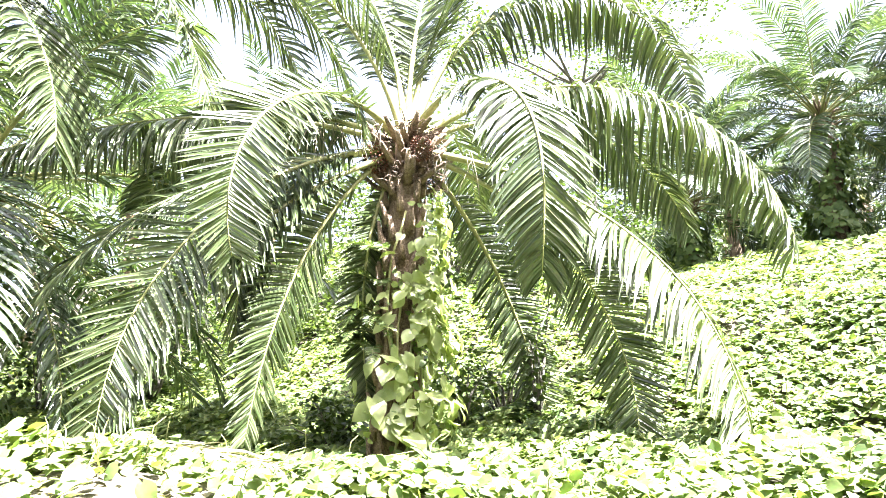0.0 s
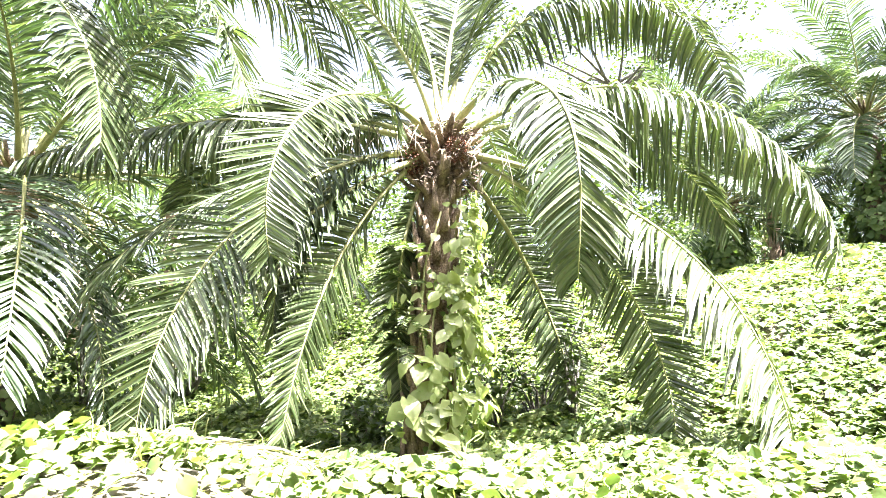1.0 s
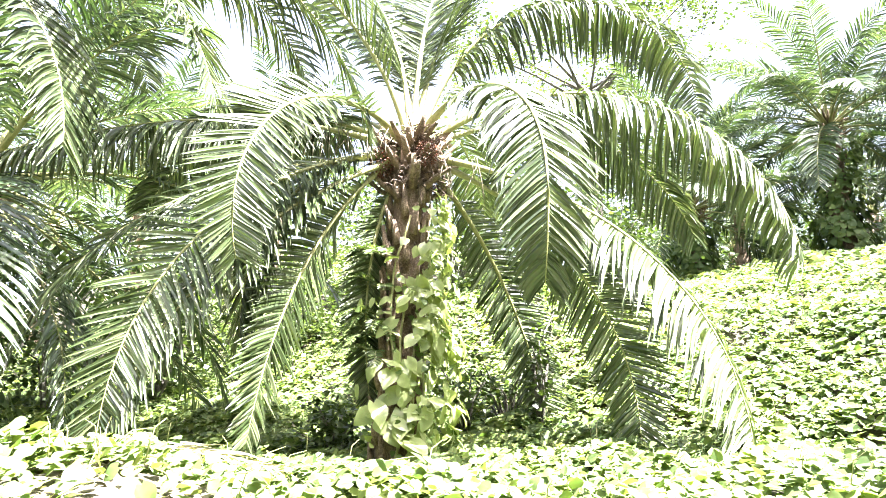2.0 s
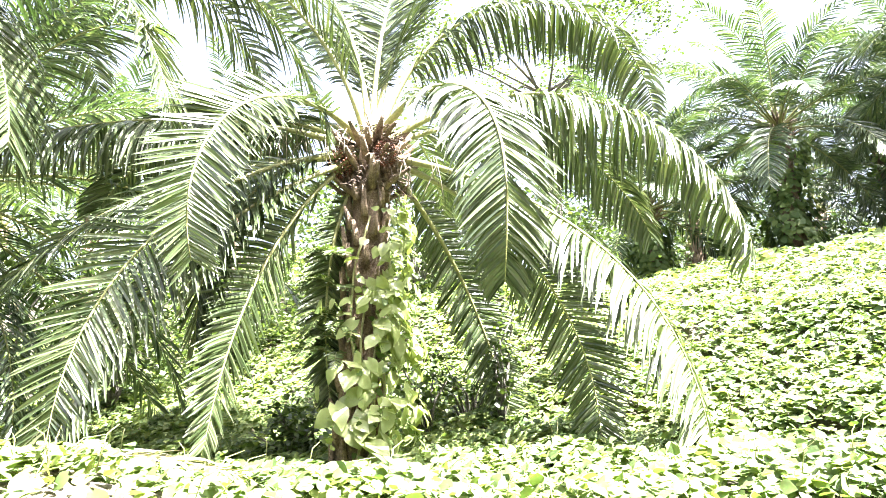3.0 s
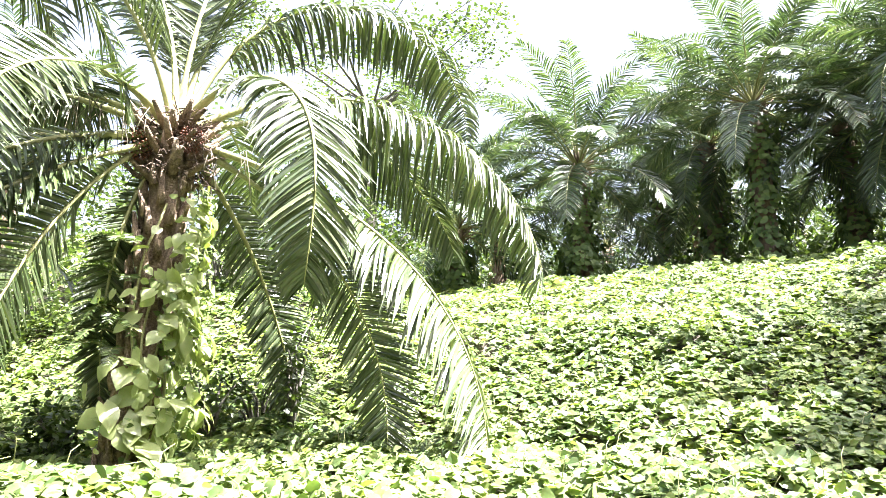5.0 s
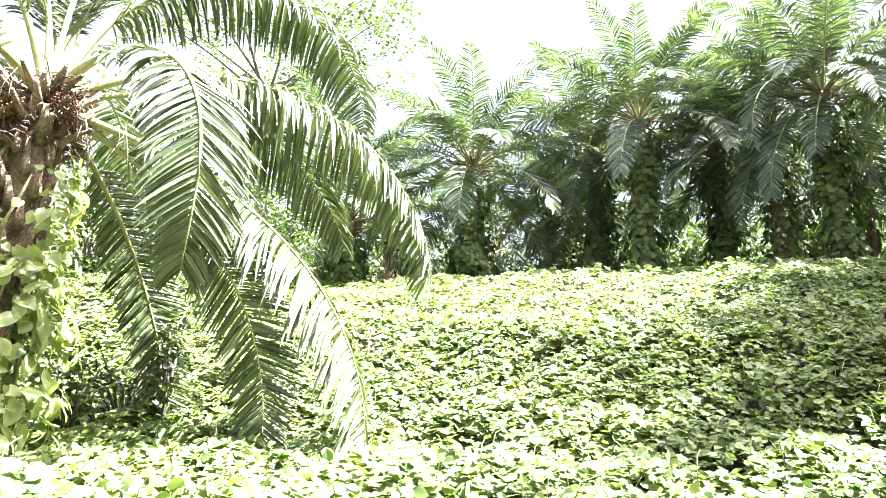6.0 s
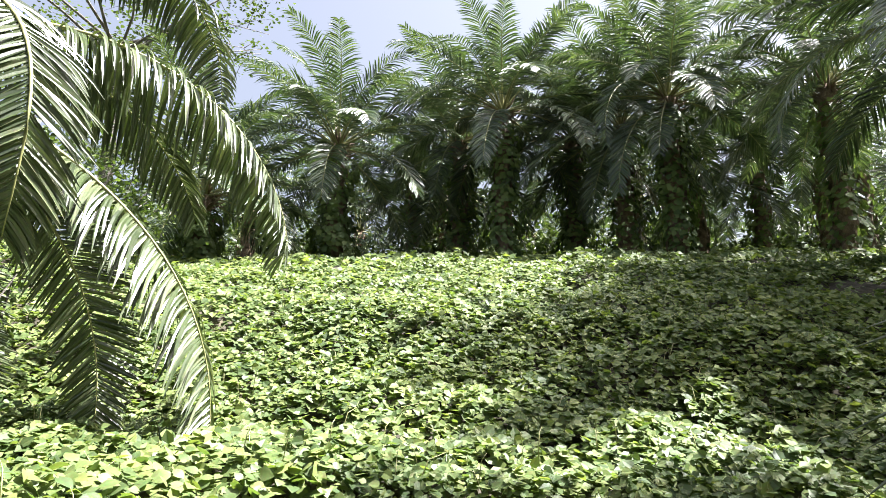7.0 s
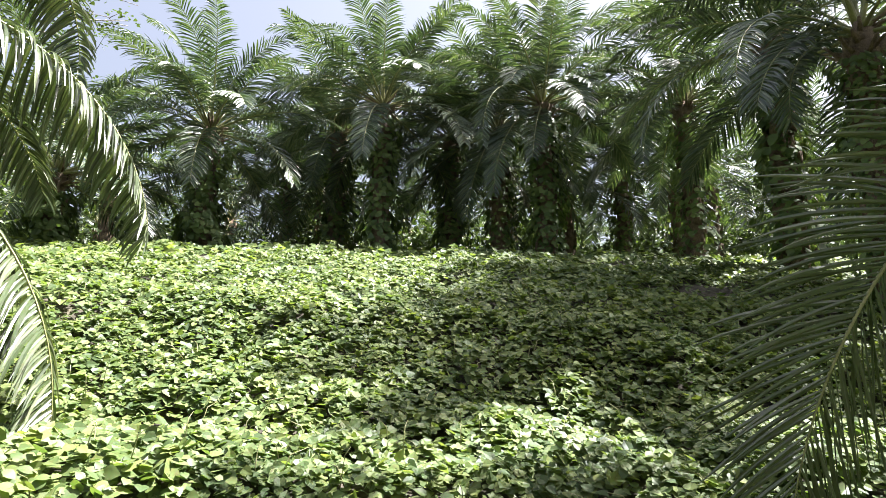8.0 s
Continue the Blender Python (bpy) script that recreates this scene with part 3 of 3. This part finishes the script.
# ---- shrubs ----
def shrub(x, y, height, spread, count, size, rng, label, leaf=None, lift=0.0, simple=False):
    """A shrub: bent stems, and leaves in loose clumps with gaps."""
    z = float(ground_z(x, y))
    ob = tagged(new("shrub"), label, "shrub", "undergrowth")
    ob.location = (x, y, z)
    st, tips = Soup(), []
    for k in range(9):
        a = rng.uniform(0, 6.283)
        o = np.array([math.cos(a), math.sin(a), 0]) * spread * rng.uniform(0.3, 1.0)
        h = height * rng.uniform(0.55, 1.0)
        mid = o * 0.35 + np.array([0, 0, h * 0.6]) + rng.normal(0, 0.05 * height, 3)
        end = o + np.array([0, 0, h])
        tube(st, [(0, 0, -0.1), mid * 0.5, mid, end], [0.025, 0.02, 0.014, 0.005], 5)
        tips += [end, mid, (mid + end) / 2, mid * 0.6 + o * 0.4]
    st.done("stem", WOOD, ob)
    tips = np.array(tips)
    c = tips[rng.integers(0, len(tips), count)] + rng.normal(0, 1, (count, 3)) * np.array([spread, spread, height]) * 0.17
    c[:, 2] = np.maximum(c[:, 2], 0.05 + lift)
    sp = Soup()
    sp.many(leaves(c, size, rng, 0.6, shape=SIMPLE_SHAPE if simple else LEAF_SHAPE), SIMPLE_FACES if simple else LEAF_FACES)
    tagged(sp.done("foliage", leaf or BUSH, ob, smooth=False), kind="stuff")
    return ob


# rows behind, to the dark depth of the grove
rng = np.random.default_rng(5)
back = []
for i, (az, d) in enumerate(((24, 27), (40, 28), (56, 27.5), (72, 27))):
    x, y = at_bearing(az, d)
    back.append(grove_palm(x, y, float(ground_z(x, y)) + 4.2, 80 + i, n=24, wrap=120, per=32, dry=0, label="oil palm in the shade deep inside the grove"))
for row, (d, first, last, step) in enumerate(((26, 32, 92, 9.5), (34, 18, 88, 7.0), (43, 16, 90, 6.5))):
    az = first
    while az < last:
        src = back[rng.integers(0, len(back))]
        x, y = at_bearing(az + rng.normal(0, 1.2), d + rng.normal(0, 1.0))
        copy_thing(src, pose(x, y, float(ground_z(x, y)) - 0.1 - rng.uniform(0, 0.5), 0, 0, rng.uniform(0, 360)))
        az += step
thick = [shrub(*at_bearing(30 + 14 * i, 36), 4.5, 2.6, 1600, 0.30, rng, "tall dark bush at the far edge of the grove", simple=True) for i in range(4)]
for d, first, last, step in ((31, 20, 92, 4.6), (38, 14, 96, 4.2), (47, 12, 98, 4.2)):
    az = first
    while az < last:
        x, y = at_bearing(az + rng.normal(0, 0.9), d + rng.normal(0, 1.0))
        copy_thing(thick[rng.integers(0, 4)], pose(x, y, float(ground_z(x, y)) - 0.1, 0, 0, rng.uniform(0, 360)) @ Matrix.Scale(rng.uniform(0.6, 1.0), 4))
        az += step
for az, d in ((-24, 16), (-14, 22), (-30, 25), (-44, 17), (-20, 31), (96, 15), (108, 12)):
    src = back[rng.integers(0, len(back))]
    x, y = at_bearing(az, d)
    copy_thing(src, pose(x, y, float(ground_z(x, y)) - 0.3, 0, 0, rng.uniform(0, 360)))
# unseen palms added behind the camera, to block the low sky and deepen shade
for d, first, step in ((15, 108, 27), (22, 118, 24)):
    az = first
    while az < 318:
        src = back[rng.integers(0, len(back))]
        x, y = at_bearing(az + rng.normal(0, 2), d + rng.normal(0, 1.0))
        copy_thing(src, pose(x, y, float(ground_z(x, y)) - 0.3, 0, 0, rng.uniform(0, 360)) @ Matrix.Scale(1.35, 4))
        az += step
# an unseen ring of enlarged bushes, added to hold off more sky light
for az in range(102, 318, 6):
    x, y = at_bearing(az, 31 + rng.normal(0, 1.0))
    copy_thing(thick[rng.integers(0, 4)], pose(x, y, float(ground_z(x, y)) - 0.3, 0, 0, rng.uniform(0, 360)) @ Matrix.Scale(2.0, 4))


SH = "leafy green shrub in the undergrowth"
rng = np.random.default_rng(8)
for az, d, h, s, n, size in ((1.5, 7.2, 0.9, 0.5, 450, 0.06), (5, 8.0, 0.9, 0.6, 450, 0.065), (7.5, 7.4, 1.4, 0.35, 420, 0.06), (-9, 7.0, 0.6, 0.5, 500, 0.07),
                             (-14, 13, 2.6, 1.6, 2600, 0.10), (-6, 14.5, 3.0, 1.8, 2600, 0.10), (1, 13.5, 3.2, 1.8, 3000, 0.10), (8, 15, 3.0, 2.0, 2800, 0.11), (14, 16.5, 2.6, 1.8, 2400, 0.11),
                             (-22, 12, 2.8, 1.6, 2600, 0.10), (-29, 11, 2.6, 1.5, 2400, 0.09), (-36, 12, 3.2, 1.8, 2400, 0.10), (-40, 9, 2.4, 1.4, 2000, 0.09)):
    x, y = at_bearing(az, d)
    shrub(x, y, h, s, n, size, rng, SH, simple=d > 10)
for az in np.arange(18, 92, 3.4):
    d = rng.uniform(23, 31)
    x, y = at_bearing(az, d)
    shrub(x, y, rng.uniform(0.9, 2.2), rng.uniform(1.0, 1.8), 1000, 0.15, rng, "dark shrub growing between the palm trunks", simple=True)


# ---- broadleaf tree ----
def broadleaf_tree(x, y, fork, top, spread, seed, label):
    rng = np.random.default_rng(seed)
    z = float(ground_z(x, y))
    ob = tagged(new("broadleaf_tree"), label, "tree")
    ob.location = (x, y, z)
    hf = fork - z
    st = Soup()
    zz = np.linspace(-0.3, hf, 9)
    tube(st, np.stack([0.12 * np.sin(zz * 0.6), 0.1 * np.cos(zz * 0.5) - 0.1, zz], -1), np.linspace(0.26, 0.14, 9), 9)
    st.done("trunk", WOOD, ob)
    end = np.array([0.12 * math.sin(hf * 0.6), 0.1 * math.cos(hf * 0.5) - 0.1, hf])
    lb, cen = Soup(), []
    for k in range(14):
        a = k * 2.399
        o = np.array([math.cos(a), math.sin(a), 0])
        rise = (top - fork) * rng.uniform(0.15, 1.0)
        p = [end - np.array([0, 0, 0.4 * (k % 3)])]
        d = o * spread * rng.uniform(0.6, 1.0) + np.array([0, 0, rise])
        for f in (0.35, 0.7, 1.0):
            p.append(p[0] + d * f + rng.normal(0, 0.2, 3) + np.array([0, 0, 0.5 * math.sin(f * 3)]))
        tube(lb, p, [0.055, 0.034, 0.02, 0.007], 6)
        for m in range(13):
            f = rng.uniform(0.3, 1.0)
            b = p[0] + d * f + np.array([0, 0, 0.5 * math.sin(f * 3)])
            tw = rng.normal(0, 1, 3) * np.array([0.9, 0.9, 0.45])
            tube(lb, [b, b + tw * 0.5 + np.array([0, 0, 0.08]), b + tw], [0.013, 0.008, 0.003], 4)
            for g in (0.45, 0.7, 1.0):
                cen.append(b + tw * g)
    lb.done("limb", WOOD, ob)["kind"] = "stuff"
    cen = np.array(cen)
    n = len(cen) * 11
    c = np.repeat(cen, 11, 0) + rng.normal(0, 1, (n, 3)) * np.array([0.24, 0.24, 0.10])
    sp = Soup()
    sp.many(leaves(c, 0.11, rng, 0.35), LEAF_FACES)
    tagged(sp.done("crown", BUSH, ob), kind="stuff")
    return ob


x, y = at_bearing(12.7, 21)
broadleaf_tree(x, y, 11.0, 14.5, 5.6, 71, "tall broadleaf tree with a sparse airy crown")


# ---- vine on the front palm's trunk ----
def trunk_vine():
    rng = np.random.default_rng(17)
    ob = tagged(new("climbing_vine"), "climbing vine with large pale green leaves on the palm trunk", "vine")
    ob.location = (-0.47, 6.5, 0.05)
    st = Soup()
    for k in range(6):
        a0 = radians(-95 + 28 * k)
        zz = np.linspace(0.0, rng.uniform(1.6, 2.5), 14)
        a = a0 + 0.35 * np.sin(zz * 3 + k)
        r = 0.24 + 0.03 * np.sin(zz * 7 + k)
        tube(st, np.stack([0.12 * zz / 2.95 + r * np.cos(a), 0.1 * zz / 2.95 + r * np.sin(a), zz], -1), np.full(14, 0.012), 5)
    st.done("stem", RACHIS, ob)
    shapes = []
    u = np.array([0.0, 0.14, 0.36, 0.6, 0.82, 1.0])
    wide = np.array([0.16, 0.40, 0.47, 0.36, 0.17, 0.0])
    v = np.array([-1, -0.5, 0, 0.5, 1.0])
    for k in range(6):      # heart shapes, each creased and curled in its own way
        px = u[:, None] - 0.15 * np.abs(v)[None] * (u[:, None] < 0.1)
        py = wide[:, None] * v[None] * rng.uniform(0.85, 1.1)
        pz = -rng.uniform(0.1, 0.5) * (u[:, None] - 0.3) ** 2 + rng.uniform(0.1, 0.5) * np.abs(v)[None] * wide[:, None] - 0.2 * v[None] ** 2 * wide[:, None] + 0.03 * np.sin(9 * u[:, None] + k) * v[None]
        me = bpy.data.meshes.new("vine_leaf")
        me.from_pydata(np.stack([px, py, pz], -1).reshape(-1, 3).tolist(), [], FINE_FACES)
        me.materials.append(VINE)
        me.polygons.foreach_set("use_smooth", [True] * len(me.polygons))
        shapes.append(me)
    knots = [(rng.uniform(0.05, 2.6), radians(rng.normal(-50, 38)), rng.uniform(0.05, 0.3)) for _ in range(34)]      # where leaves crowd together
    for k in range(300):
        h0, a0, r0 = knots[k % len(knots)]
        z = min(max(h0 + rng.normal(0, 0.13), 0.0), 2.7)
        a = a0 + rng.normal(0, 0.28)
        r = 0.22 + r0 * (1.0 if z < 1.3 else 0.7) + rng.uniform(0, 0.12)
        c = Vector((0.12 * z / 2.95 + r * math.cos(a), 0.1 * z / 2.95 + r * math.sin(a), z))
        out = Vector((math.cos(a), math.sin(a), 0.5 + rng.normal(0, 0.35))) + Vector(rng.normal(0, 0.45, 3))
        out.normalize()
        tip = Vector((rng.normal(0, 0.7), rng.normal(0, 0.4), -1.0))
        tip = (tip - tip.dot(out) * out).normalized()
        side = out.cross(tip)
        s = rng.uniform(0.08, 0.23) if z < 1.4 else rng.uniform(0.06, 0.16)
        leafob = new("leaf", shapes[k % 6])
        leafob.parent = ob
        leafob.matrix_local = Matrix(((tip.x, side.x, out.x, c.x), (tip.y, side.y, out.y, c.y), (tip.z, side.z, out.z, c.z), (0, 0, 0, 1))) @ Matrix.Diagonal((s, s, s, 1))
    # the small leaves between the large ones
    n = 380
    z = rng.uniform(0.0, 2.6, n) * rng.uniform(0.4, 1, n)
    a = np.radians(rng.normal(-15, 45, n))
    r = 0.22 + rng.uniform(0, 0.34, n)
    c = np.stack([0.12 * z / 2.95 + r * np.cos(a), 0.1 * z / 2.95 + r * np.sin(a), z], -1)
    sp = Soup()
    sp.many(leaves(c, 0.065, rng, 0.5, np.array([0.3, -0.8, 0.7])), LEAF_FACES)
    tagged(sp.done("foliage", COVER, ob, "small green leaves of the vine"), kind="stuff")
    return ob


trunk_vine()


# ---- ferns on the trunk, and fallen fronds ----
def fern(x, y, z, n, size, seed, heading, label):
    rng = np.random.default_rng(seed)
    ob = tagged(new("fern"), label, "fern", "ferns on the trunk")
    ob.location = (x, y, z)
    for k in range(n):
        spec = (heading + rng.normal(0, 45), rng.uniform(10, 60), rng.uniform(-80, -40), 1.2, size * rng.uniform(0.7, 1.1), rng.normal(0, 10))
        frond(ob, (0, 0, 0), spec, rng, 18, 2, size * 0.22, 0.02, 0.5, BUSH, 0.1, 0.006)
    return ob


for z, seed in ((1.15, 1), (1.5, 2), (1.75, 3), (2.05, 4), (1.3, 5)):
    fern(-0.47 + 0.12 * z / 2.95 - 0.2, 6.45, z, 7, 0.5, seed, 265, "light green fern growing from the palm trunk")


def fallen_frond(x, y, heading, length, seed, label):
    rng = np.random.default_rng(seed)
    ob = tagged(new("fallen_frond"), label, "palm frond")
    z = float(ground_z(x, y)) + 0.18
    ob.location = (x, y, z)
    frond(ob, (0, 0, 0), (heading, 12, -14, 1.0, length, 12), rng, 40, 3, 0.45, 0.025, 0.6, DRY, 0.1, 0.02)
    return ob


fallen_frond(7.4, 2.9, 60, 1.6, 3, "dry grey palm frond lying on the creepers")
fallen_frond(-3.3, 5.4, 100, 2.4, 4, "dry brown palm frond lying on the ground")


def fruit_bunch(x, y, z, size, seed, label):
    """A spiky oval bunch of small dark fruits between the leaf stalks."""
    rng = np.random.default_rng(seed)
    ob = tagged(new("fruit_bunch"), label, "fruit bunch")
    ob.location = (x, y, z)
    sp = Soup()
    base = np.array([(0, 0, 1), (0.9, 0, 0.1), (0, 0.9, 0.1), (-0.9, 0, 0.1), (0, -0.9, 0.1), (0, 0, -0.7)])
    fc = [(0, 1, 2), (0, 2, 3), (0, 3, 4), (0, 4, 1), (5, 2, 1), (5, 3, 2), (5, 4, 3), (5, 1, 4)]
    for k in range(170):
        f = (k + 0.5) / 170
        th, a = math.acos(1 - 2 * f), k * 2.399
        d = np.array([math.sin(th) * math.cos(a), math.sin(th) * math.sin(a), 1.25 * math.cos(th)])
        sp.add(d * size + base * size * rng.uniform(0.10, 0.16), fc)
    tagged(sp.done("fruitlet", FRUIT, ob), kind="stuff")
    spk = Soup()
    for k in range(60):
        a, c = rng.uniform(0, 6.283), rng.uniform(-1, 1)
        d = np.array([math.sqrt(1 - c * c) * math.cos(a), math.sqrt(1 - c * c) * math.sin(a), c * 1.2])
        tube(spk, [d * size * 0.9, d * size * 1.25, d * size * 1.45 + np.array([0, 0, -0.01])], [0.008, 0.005, 0.001], 4)
    tagged(spk.done("spine", FIBRE, ob), kind="stuff")
    return ob


FRUIT = rough_material("palm_fruit", (0.03, 0.01, 0.006), (0.11, 0.03, 0.012), (0.24, 0.08, 0.025), 22, 0.45, 0.4, 0.004)
fruit_bunch(-0.62, 6.42, 2.95, 0.12, 1, "dark reddish palm fruit bunch between the stalks")
fruit_bunch(-0.20, 6.36, 3.02, 0.10, 2, "dark reddish palm fruit bunch between the stalks")


def dangling(x, y, z, n, seed, label):
    """Dry fibres that hang from a leaf stalk."""
    rng = np.random.default_rng(seed)
    ob = tagged(new("dry_strand"), label, "plant debris")
    ob.location = (x, y, z)
    sp = Soup()
    for k in range(n):
        b = rng.normal(0, 1, 3) * np.array([0.22, 0.08, 0.05])
        ln = rng.uniform(0.15, 0.5)
        sw = rng.normal(0, 0.05, 2)
        tube(sp, [b, b + np.array([sw[0], sw[1], -ln * 0.5]), b + np.array([sw[0] * 1.6, sw[1], -ln])], [0.004, 0.0035, 0.002], 4)
    sp.done("strand", DRY, ob)["kind"] = "stuff"
    return ob


dangling(-0.95, 6.15, 3.12, 26, 5, "pale dry strands hanging from the leaf stalks")
dangling(0.0, 6.3, 2.95, 12, 6, "pale dry strands hanging from the leaf stalks")


def litter(name, x, y, spread, n, size, seed, label):
    rng = np.random.default_rng(seed)
    px, py = x + rng.normal(0, spread, n), y + rng.normal(0, spread, n)
    sp = Soup()
    sp.many(leaves(np.stack([px, py, ground_z(px, py) + 0.03], -1), size, rng, 0.3), LEAF_FACES)
    return tagged(sp.done(name, DRY), label, "leaf litter", kind="stuff")


litter("leaf_litter", -2.0, 4.2, 0.9, 500, 0.07, 9, "dry brown leaves strewn over bare ground")


def tendrils():
    """Young creeper shoots that rise out of the carpet."""
    rng = np.random.default_rng(12)
    sp = Soup()
    for k in range(420):
        r, a = math.sqrt(rng.uniform(3.2**2, 10**2)), rng.uniform(radians(-30), radians(85))
        x, y = r * math.sin(a), r * math.cos(a)
        z = float(ground_z(x, y)) + float(canopy(x, y)) * 0.8
        h, o = rng.uniform(0.08, 0.26), rng.normal(0, 0.12, 2)
        tube(sp, [(x, y, z), (x + o[0] * 0.4, y + o[1] * 0.4, z + h * 0.8), (x + o[0], y + o[1], z + h)], [0.004, 0.003, 0.0015], 4)
    return tagged(sp.done("creeper_shoot", RACHIS), "thin pale shoots rising from the creepers", "creeper", kind="stuff")


tendrils()
